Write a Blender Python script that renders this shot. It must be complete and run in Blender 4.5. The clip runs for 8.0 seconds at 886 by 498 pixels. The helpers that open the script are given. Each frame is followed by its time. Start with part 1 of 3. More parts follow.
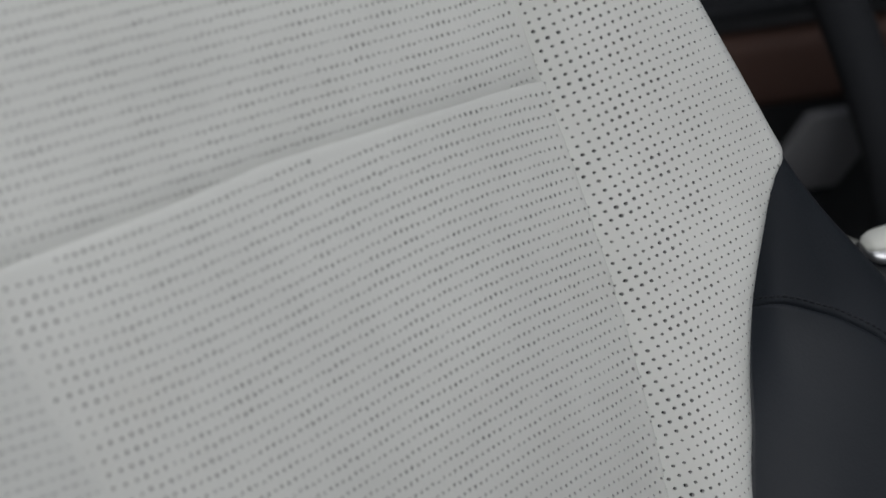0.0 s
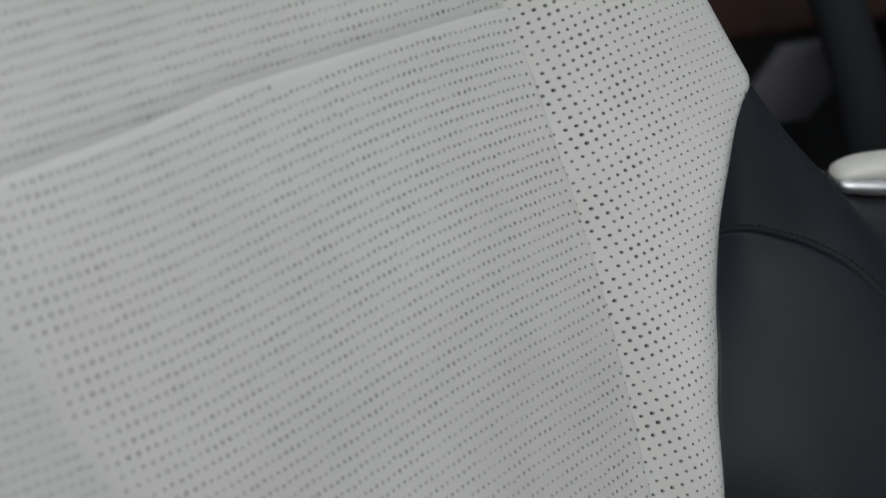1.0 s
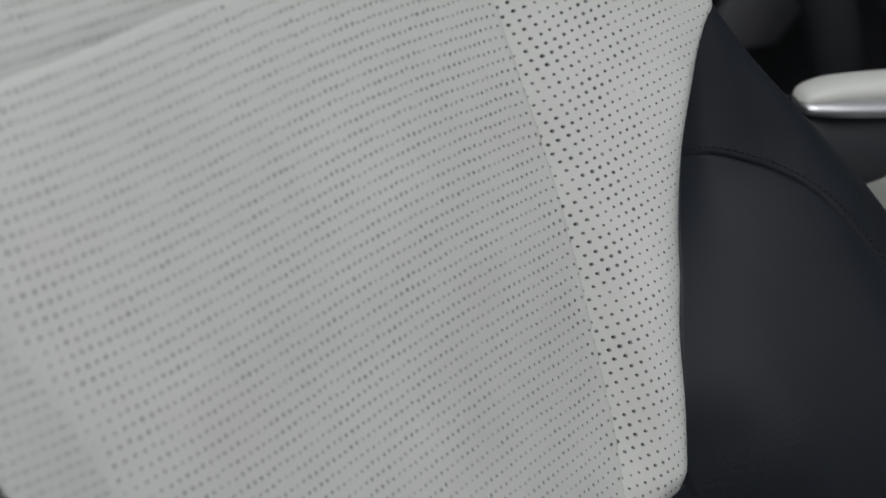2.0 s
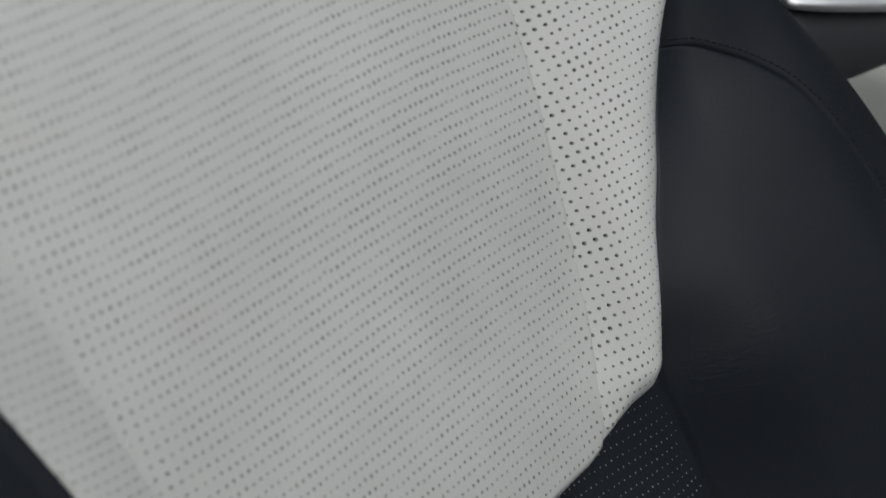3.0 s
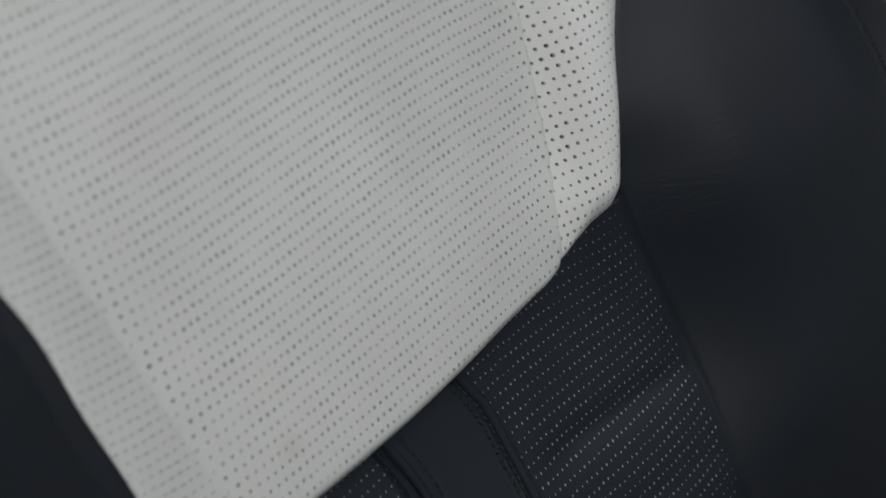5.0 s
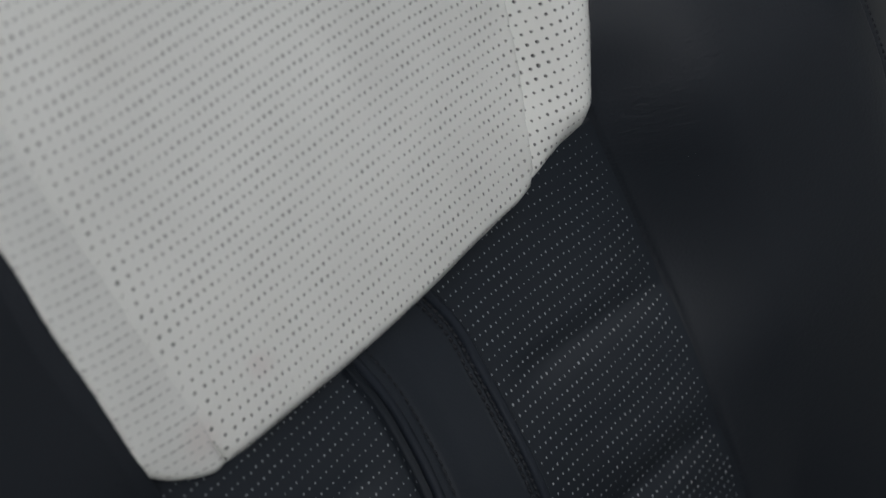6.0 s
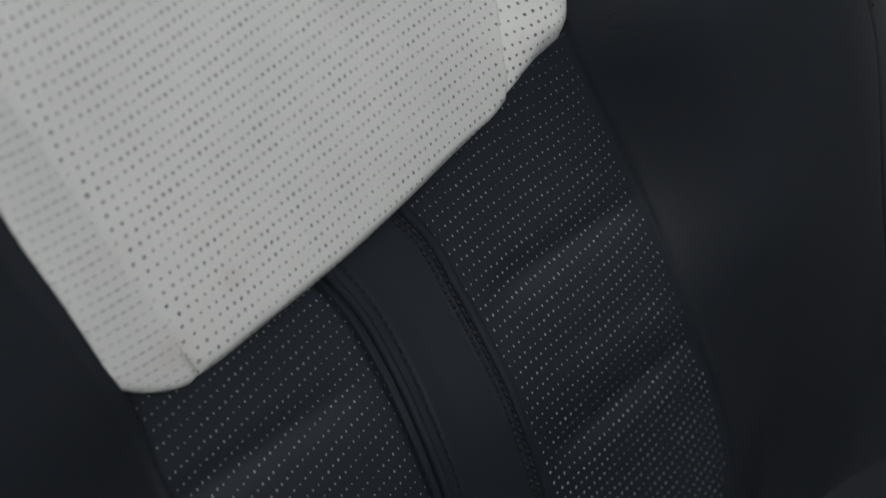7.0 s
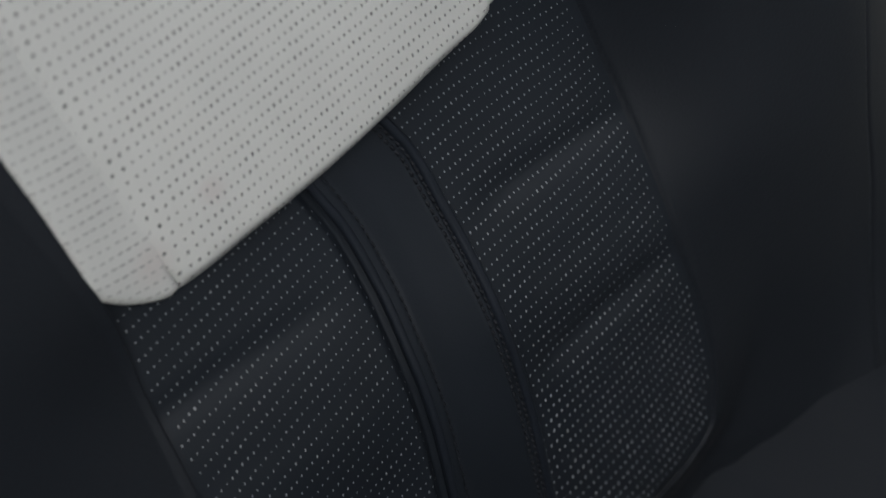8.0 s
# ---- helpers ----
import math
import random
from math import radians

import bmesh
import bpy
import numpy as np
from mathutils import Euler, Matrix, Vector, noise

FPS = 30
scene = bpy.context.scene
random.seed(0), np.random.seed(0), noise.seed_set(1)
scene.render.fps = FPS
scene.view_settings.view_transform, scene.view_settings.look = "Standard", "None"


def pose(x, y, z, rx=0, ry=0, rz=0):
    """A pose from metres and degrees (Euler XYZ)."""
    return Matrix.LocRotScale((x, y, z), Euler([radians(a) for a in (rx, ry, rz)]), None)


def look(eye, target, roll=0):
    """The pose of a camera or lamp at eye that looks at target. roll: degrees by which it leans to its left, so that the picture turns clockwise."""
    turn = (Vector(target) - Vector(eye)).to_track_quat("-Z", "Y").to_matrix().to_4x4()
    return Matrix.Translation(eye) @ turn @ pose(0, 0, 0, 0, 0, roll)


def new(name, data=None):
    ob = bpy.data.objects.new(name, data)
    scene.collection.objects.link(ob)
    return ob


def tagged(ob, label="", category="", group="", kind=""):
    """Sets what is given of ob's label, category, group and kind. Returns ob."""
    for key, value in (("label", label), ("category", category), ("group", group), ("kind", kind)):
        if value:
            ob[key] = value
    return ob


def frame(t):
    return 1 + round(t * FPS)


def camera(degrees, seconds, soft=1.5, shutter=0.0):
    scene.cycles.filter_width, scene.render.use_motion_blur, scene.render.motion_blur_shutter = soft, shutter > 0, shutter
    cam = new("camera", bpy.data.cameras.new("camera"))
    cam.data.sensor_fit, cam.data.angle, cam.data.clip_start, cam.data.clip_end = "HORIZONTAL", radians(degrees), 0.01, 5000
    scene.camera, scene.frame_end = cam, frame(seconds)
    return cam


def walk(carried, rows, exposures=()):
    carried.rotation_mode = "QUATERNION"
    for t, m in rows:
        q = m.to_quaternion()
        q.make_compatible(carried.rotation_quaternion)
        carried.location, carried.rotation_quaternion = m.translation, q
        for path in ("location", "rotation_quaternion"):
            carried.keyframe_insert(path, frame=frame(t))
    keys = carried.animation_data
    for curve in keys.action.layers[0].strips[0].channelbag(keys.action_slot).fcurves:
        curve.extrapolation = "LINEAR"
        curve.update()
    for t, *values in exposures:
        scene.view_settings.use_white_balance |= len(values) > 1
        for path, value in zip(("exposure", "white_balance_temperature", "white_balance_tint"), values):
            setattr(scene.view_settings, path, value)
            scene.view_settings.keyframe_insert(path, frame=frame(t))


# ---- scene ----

# ---------------------------------------------------------------- camera
cam = camera(30.0, 8.0)
cam.data.dof.use_dof = True
cam.data.dof.focus_distance = 0.740
cam.data.dof.aperture_fstop = 6.2
ROWS = [
    (0.0, -0.3090, -0.3946, 1.3009, 63.727, 5.262, -38.009),
    (0.5, -0.3075, -0.3959, 1.2954, 62.885, 5.322, -38.089),
    (1.0, -0.3044, -0.3982, 1.2923, 61.772, 5.222, -38.747),
    (2.5, -0.2960, -0.3974, 1.2807, 57.852, 4.709, -39.981),
    (3.0, -0.2942, -0.3967, 1.2743, 56.162, 4.431, -40.138),
    (3.5, -0.2885, -0.3956, 1.2655, 54.714, 4.497, -40.121),
    (4.0, -0.2832, -0.3960, 1.2599, 53.441, 4.647, -40.023),
    (4.5, -0.2811, -0.4005, 1.2587, 52.066, 4.580, -40.123),
    (6.0, -0.2703, -0.4176, 1.2593, 47.921, 4.360, -39.982),
    (6.5, -0.2662, -0.4227, 1.2570, 46.635, 4.364, -39.940),
    (7.0, -0.2630, -0.4260, 1.2562, 45.200, 4.236, -39.868),
    (7.5, -0.2614, -0.4267, 1.2544, 43.737, 4.134, -40.023),
    (8.0, -0.2604, -0.4285, 1.2517, 42.408, 4.034, -40.078),
]
walk(cam, [(r[0], pose(*r[1:])) for r in ROWS], exposures=[(0.0, -0.12), (4.0, 0.0), (8.0, 0.04)])

# ---------------------------------------------------------------- world and sun
world = bpy.data.worlds.new("overcast_sky")
scene.world = world
world.use_nodes = True
wn = world.node_tree
sky = wn.nodes.new("ShaderNodeTexSky")
sky.sky_type = "NISHITA"
sky.sun_disc = False
sky.sun_elevation = radians(51)
sky.sun_rotation = radians(213)
sky.air_density, sky.dust_density = 1.0, 4.0
wn.nodes["Background"].inputs["Strength"].default_value = 0.099
grey = wn.nodes.new("ShaderNodeHueSaturation")
grey.inputs["Saturation"].default_value = 0.35
wn.links.new(sky.outputs["Color"], grey.inputs["Color"])
wn.links.new(grey.outputs["Color"], wn.nodes["Background"].inputs["Color"])
sun = new("sun", bpy.data.lights.new("sun", "SUN"))
sun.data.energy, sun.data.angle, sun.data.color = 0.775, radians(58), (0.905, 0.965, 1.01)
sun.matrix_world = look((-1.28, -1.98, 3.7), (0.0, 0.0, 0.8))


# ---------------------------------------------------------------- materials
def shader(name, base, rough, metal=0.0):
    m = bpy.data.materials.new(name)
    m.use_nodes = True
    b = m.node_tree.nodes["Principled BSDF"]
    b.inputs["Base Color"].default_value = (*base, 1)
    b.inputs["Roughness"].default_value = rough
    b.inputs["Metallic"].default_value = metal
    b.inputs["Specular IOR Level"].default_value = 0.4
    return m, m.node_tree, b


def node(tree, kind, **values):
    n = tree.nodes.new(kind)
    for key, value in values.items():
        n.inputs[key].default_value = value
    return n


def leather(name, base, rough, grain=900.0, relief=0.25, mottle=0.06, crease=0.0, stain=None, shine=0.4, folds=(), soiled=()):
    """Grained leather: small pebble cells, wider mottling, some wear in the gloss."""
    m, tree, b = shader(name, base, rough)
    b.inputs["Specular IOR Level"].default_value = shine
    link = tree.links.new
    co = tree.nodes.new("ShaderNodeTexCoord")
    cells = node(tree, "ShaderNodeTexVoronoi", Scale=grain)
    fine = node(tree, "ShaderNodeTexNoise", Scale=grain * 1.7, Detail=4.0)
    wide = node(tree, "ShaderNodeTexNoise", Scale=13.0, Detail=3.0, Roughness=0.5)
    for n in (cells, fine, wide):
        link(co.outputs["Object"], n.inputs["Vector"])
    mix = node(tree, "ShaderNodeMix", Factor=0.5)
    link(cells.outputs["Distance"], mix.inputs[2])
    link(fine.outputs["Fac"], mix.inputs[3])
    bump = node(tree, "ShaderNodeBump", Strength=relief, Distance=0.0003)
    link(mix.outputs[0], bump.inputs["Height"])
    last = bump
    if crease:
        warp = node(tree, "ShaderNodeMapping")
        warp.inputs["Scale"].default_value = (75.0, 190.0, 75.0)
        warp.inputs["Rotation"].default_value = (0, 0, radians(4))
        link(co.outputs["Object"], warp.inputs["Vector"])
        fold = node(tree, "ShaderNodeTexNoise", Scale=1.6, Detail=5.0, Distortion=0.8)
        link(warp.outputs["Vector"], fold.inputs["Vector"])
        patch = node(tree, "ShaderNodeTexNoise", Scale=7.0, Detail=1.0)
        link(co.outputs["Object"], patch.inputs["Vector"])
        where = tree.nodes.new("ShaderNodeMapRange")
        where.inputs["From Min"].default_value, where.inputs["From Max"].default_value = 0.42, 0.64
        link(patch.outputs["Fac"], where.inputs["Value"])
        where.inputs["To Max"].default_value = 0.12
        total = where.outputs["Result"]
        for spot, reach in folds:
            far = tree.nodes.new("ShaderNodeVectorMath")
            far.operation = "DISTANCE"
            far.inputs[1].default_value = spot
            link(co.outputs["Object"], far.inputs[0])
            close = tree.nodes.new("ShaderNodeMapRange")
            close.interpolation_type = "SMOOTHSTEP"
            close.inputs["From Min"].default_value, close.inputs["From Max"].default_value = reach, reach * 0.3
            link(far.outputs["Value"], close.inputs["Value"])
            top = tree.nodes.new("ShaderNodeMath")
            top.operation = "MAXIMUM"
            link(total, top.inputs[0])
            link(close.outputs["Result"], top.inputs[1])
            total = top.outputs["Value"]
        worn = tree.nodes.new("ShaderNodeMath")
        worn.operation = "MULTIPLY"
        link(fold.outputs["Fac"], worn.inputs[0])
        link(total, worn.inputs[1])
        b2 = node(tree, "ShaderNodeBump", Strength=crease, Distance=0.0015)
        link(worn.outputs["Value"], b2.inputs["Height"])
        link(bump.outputs["Normal"], b2.inputs["Normal"])
        last = b2
    link(last.outputs["Normal"], b.inputs["Normal"])
    ramp = tree.nodes.new("ShaderNodeMapRange")
    ramp.inputs["From Min"].default_value, ramp.inputs["From Max"].default_value = 0.3, 0.7
    ramp.inputs["To Min"].default_value, ramp.inputs["To Max"].default_value = 1 - mottle, 1 + mottle
    link(wide.outputs["Fac"], ramp.inputs["Value"])
    tint = node(tree, "ShaderNodeMix")
    tint.data_type, tint.blend_type = "RGBA", "MULTIPLY"
    tint.inputs[0].default_value = 1.0
    tint.inputs[6].default_value = (*base, 1)
    link(ramp.outputs["Result"], tint.inputs[7])
    last = tint
    if stain:
        spots = node(tree, "ShaderNodeTexNoise", Scale=15.0, Detail=6.0, Roughness=0.6)
        link(co.outputs["Object"], spots.inputs["Vector"])
        much = tree.nodes.new("ShaderNodeMapRange")
        much.inputs["From Min"].default_value, much.inputs["From Max"].default_value = 0.56, 0.74
        much.inputs["To Max"].default_value = 0.16
        link(spots.outputs["Fac"], much.inputs["Value"])
        last = node(tree, "ShaderNodeMix")
        last.data_type = "RGBA"
        last.inputs[7].default_value = (*stain, 1)
        link(much.outputs["Result"], last.inputs[0])
        link(tint.outputs[2], last.inputs[6])
    for spot, reach, tone, amount in soiled:
        far = tree.nodes.new("ShaderNodeVectorMath")
        far.operation = "DISTANCE"
        far.inputs[1].default_value = spot
        link(co.outputs["Object"], far.inputs[0])
        close = tree.nodes.new("ShaderNodeMapRange")
        close.interpolation_type = "SMOOTHSTEP"
        close.inputs["From Min"].default_value, close.inputs["From Max"].default_value = reach, reach * 0.1
        close.inputs["To Max"].default_value = amount
        link(far.outputs["Value"], close.inputs["Value"])
        patchy = tree.nodes.new("ShaderNodeMath")
        patchy.operation = "MULTIPLY"
        link(close.outputs["Result"], patchy.inputs[0])
        link(wide.outputs["Fac"], patchy.inputs[1])
        over = node(tree, "ShaderNodeMix")
        over.data_type = "RGBA"
        over.inputs[7].default_value = (*tone, 1)
        link(patchy.outputs["Value"], over.inputs[0])
        link(last.outputs[2], over.inputs[6])
        last = over
    link(last.outputs[2], b.inputs["Base Color"])
    gloss = tree.nodes.new("ShaderNodeMapRange")
    gloss.inputs["To Min"].default_value, gloss.inputs["To Max"].default_value = rough - 0.08, rough + 0.08
    link(wide.outputs["Fac"], gloss.inputs["Value"])
    link(gloss.outputs["Result"], b.inputs["Roughness"])
    return m


def plain(name, base, rough, metal=0.0, scale=60.0, amount=0.1, shine=0.4):
    """A moulded or painted surface with faint unevenness."""
    m, tree, b = shader(name, base, rough, metal)
    b.inputs["Specular IOR Level"].default_value = shine
    co = tree.nodes.new("ShaderNodeTexCoord")
    n = node(tree, "ShaderNodeTexNoise", Scale=scale, Detail=4.0)
    tree.links.new(co.outputs["Object"], n.inputs["Vector"])
    r = tree.nodes.new("ShaderNodeMapRange")
    r.inputs["To Min"].default_value, r.inputs["To Max"].default_value = max(0.02, rough - amount), rough + amount
    tree.links.new(n.outputs["Fac"], r.inputs["Value"])
    tree.links.new(r.outputs["Result"], b.inputs["Roughness"])
    bump = node(tree, "ShaderNodeBump", Strength=0.12, Distance=0.0006)
    tree.links.new(n.outputs["Fac"], bump.inputs["Height"])
    tree.links.new(bump.outputs["Normal"], b.inputs["Normal"])
    return m


WHITE = leather("white_leather", (0.606, 0.617, 0.594), 0.5, relief=0.32, mottle=0.05, stain=(0.545, 0.518, 0.46),
                soiled=(((0.033, 0.098, 0.006), 0.026, (0.40, 0.40, 0.39), 0.30), ((0.030, 0.128, 0.006), 0.030, (0.42, 0.42, 0.40), 0.26), ((-0.067, 0.152, 0.004), 0.030, (0.44, 0.43, 0.40), 0.28),
                        ((0.053, 0.156, 0.005), 0.022, (0.40, 0.40, 0.37), 0.3), ((-0.060, 0.012, 0.002), 0.009, (0.50, 0.38, 0.38), 0.4), ((-0.094, -0.004, 0.0), 0.014, (0.52, 0.42, 0.40), 0.5)))
# right strip's hole floors: near-black, the shade inside put into the colour
HOLE_SHADE = plain("shaded_hole_floor", (0.027, 0.028, 0.030), 0.9)
PADDING = plain("grey_padding", (0.11, 0.112, 0.112), 0.9)
# right strip's hole walls: cut leather darkened in colour for the shade inside
CUT_SHADED = plain("shaded_punched_edge", (0.24, 0.242, 0.24), 0.9)
WALL = plain("cut_leather", (0.37, 0.375, 0.37), 0.9)
NAVY = leather("navy_leather", (0.0070, 0.0100, 0.0150), 0.60, grain=520.0, relief=0.7, mottle=0.10, crease=0.48, shine=0.48, folds=(((0.205, 0.062, 0.024), 0.026), ((0.248, 0.112, 0.026), 0.026), ((0.152, 0.022, 0.012), 0.034), ((0.178, 0.045, 0.02), 0.03), ((0.236, 0.085, 0.026), 0.022)))
WELT = leather("blue_black_leather", (0.0105, 0.0145, 0.0215), 0.55, relief=0.3, mottle=0.1, shine=0.35)
CHARCOAL = leather("charcoal_leather", (0.0090, 0.0130, 0.0190), 0.58, relief=0.3, mottle=0.12, shine=0.42)
BACKING = plain("pale_backing", (0.31, 0.325, 0.335), 0.9)
THREAD = plain("dark_thread", (0.0045, 0.006, 0.010), 0.7)
PLASTIC = plain("black_plastic", (0.030, 0.032, 0.037), 0.55)
TRIM_DARK = plain("dark_trim", (0.034, 0.035, 0.039), 0.8, shine=0.2)
SATIN = plain("satin_black", (0.014, 0.0152, 0.018), 0.85, shine=0.15)
GREY = plain("grey_trim", (0.082, 0.083, 0.090), 0.7, shine=0.25)
BROWN = plain("brown_trim", (0.046, 0.025, 0.020), 0.7, shine=0.2)
CHROME = plain("satin_chrome", (0.70, 0.71, 0.73), 0.48, 1.0, amount=0.05)
CREAM = leather("cream_leather", (0.63, 0.64, 0.60), 0.5, relief=0.1, mottle=0.03)
CARPET = leather("dark_carpet", (0.02, 0.02, 0.022), 0.95, grain=500, relief=0.6)
LINER = leather("headliner_cloth", (0.30, 0.30, 0.29), 0.95, grain=700, relief=0.3)
TARMAC = leather("tarmac", (0.06, 0.06, 0.062), 0.9, grain=90, relief=0.5, mottle=0.2)


# ---------------------------------------------------------------- mesh helpers
def thing(name, label, category, matrix=None, group=""):
    ob = new(name)
    if matrix is not None:
        ob.matrix_world = matrix
    return tagged(ob, label, category, group)


def part(name, mesh, parent, label="", kind=""):
    ob = new(name, mesh)
    ob.parent = parent
    return tagged(ob, label, kind=kind)


def to_mesh(name, bm, material, smooth=True):
    mesh = bpy.data.meshes.new(name)
    bm.normal_update()
    bm.to_mesh(mesh)
    bm.free()
    for m in material if isinstance(material, (list, tuple)) else [material]:
        mesh.materials.append(m)
    if smooth:
        mesh.polygons.foreach_set("use_smooth", [True] * len(mesh.polygons))
    return mesh


def box_mesh(name, size, material, bevel=0.01, segments=4, place=(0, 0, 0)):
    bm = bmesh.new()
    bmesh.ops.create_cube(bm, size=1.0)
    bmesh.ops.scale(bm, vec=size, verts=bm.verts)
    bmesh.ops.bevel(bm, geom=bm.edges[:], offset=bevel, segments=segments, profile=0.5, affect="EDGES")
    bmesh.ops.translate(bm, vec=place, verts=bm.verts)
    return to_mesh(name, bm, material)


def tube_mesh(name, points, radius, material, sides=10):
    """A round tube along points; radius: a number, or one for each point."""
    pts = [Vector(p) for p in points]
    bm = bmesh.new()
    rings = []
    for k, p in enumerate(pts):
        d = (pts[min(k + 1, len(pts) - 1)] - pts[max(k - 1, 0)]).normalized()
        a = d.orthogonal().normalized() if not rings else (side - d * side.dot(d)).normalized()
        side = a
        b = d.cross(a)
        r = radius[k] if isinstance(radius, (list, tuple)) else radius
        rings.append([bm.verts.new(p + r * (math.cos(2 * math.pi * i / sides) * a + math.sin(2 * math.pi * i / sides) * b)) for i in range(sides)])
    for r0, r1 in zip(rings, rings[1:]):
        for i in range(sides):
            bm.faces.new((r0[i], r0[(i + 1) % sides], r1[(i + 1) % sides], r1[i]))
    bm.faces.new(rings[0][::-1])
    bm.faces.new(rings[-1])
    return to_mesh(name, bm, material)


def curve_of(*knots):
    """A smooth function through (x, y) knots."""
    k = sorted(knots)
    xs, ys = np.array([a for a, _ in k]), np.array([b for _, b in k])
    m = np.gradient(ys, xs)

    def f(x):
        x = np.asarray(x, float)
        i = np.clip(np.searchsorted(xs, x) - 1, 0, len(xs) - 2)
        h = xs[i + 1] - xs[i]
        t = np.clip((x - xs[i]) / h, 0, 1)
        return ((1 + 2 * t) * (1 - t) ** 2 * ys[i] + t * (1 - t) ** 2 * h * m[i]
                + t * t * (3 - 2 * t) * ys[i + 1] + t * t * (t - 1) * h * m[i + 1])
    return f


def outline(points, step=0.004):
    """A closed outline with points no further apart than step."""
    out = []
    for (a, b), (c, d) in zip(points, points[1:] + points[:1]):
        n = max(1, int(math.hypot(c - a, d - b) / step))
        out += [(a + (c - a) * k / n, b + (d - b) * k / n) for k in range(n)]
    return np.array(out)


def inside_by(poly, u, v):
    """How far each place lies inside an outline (outside: minus)."""
    shape = u.shape
    u, v = u.ravel(), v.ravel()
    dist = np.full(u.size, 9.0)
    odd = np.zeros(u.size, bool)
    for (a, b), (c, d) in zip(poly, np.roll(poly, -1, axis=0)):
        ex, ey = c - a, d - b
        t = np.clip(((u - a) * ex + (v - b) * ey) / (ex * ex + ey * ey + 1e-18), 0, 1)
        dist = np.minimum(dist, (u - a - t * ex) ** 2 + (v - b - t * ey) ** 2)
        if b != d:
            odd ^= ((b > v) != (d > v)) & (u < (c - a) * (v - b) / (d - b) + a)
    return (np.sqrt(dist) * np.where(odd, 1, -1)).reshape(shape)


def rolled(d, radius, drop=1.0):
    """The fall of an upholstered panel towards its sewn edge, and its tuck below it."""
    q = np.clip((radius - d) / radius, 0, 1)
    return -drop * radius * (1 - np.sqrt(1 - q * q * 0.98)) - np.where(d < 0, -d * 4.0, 0.0)


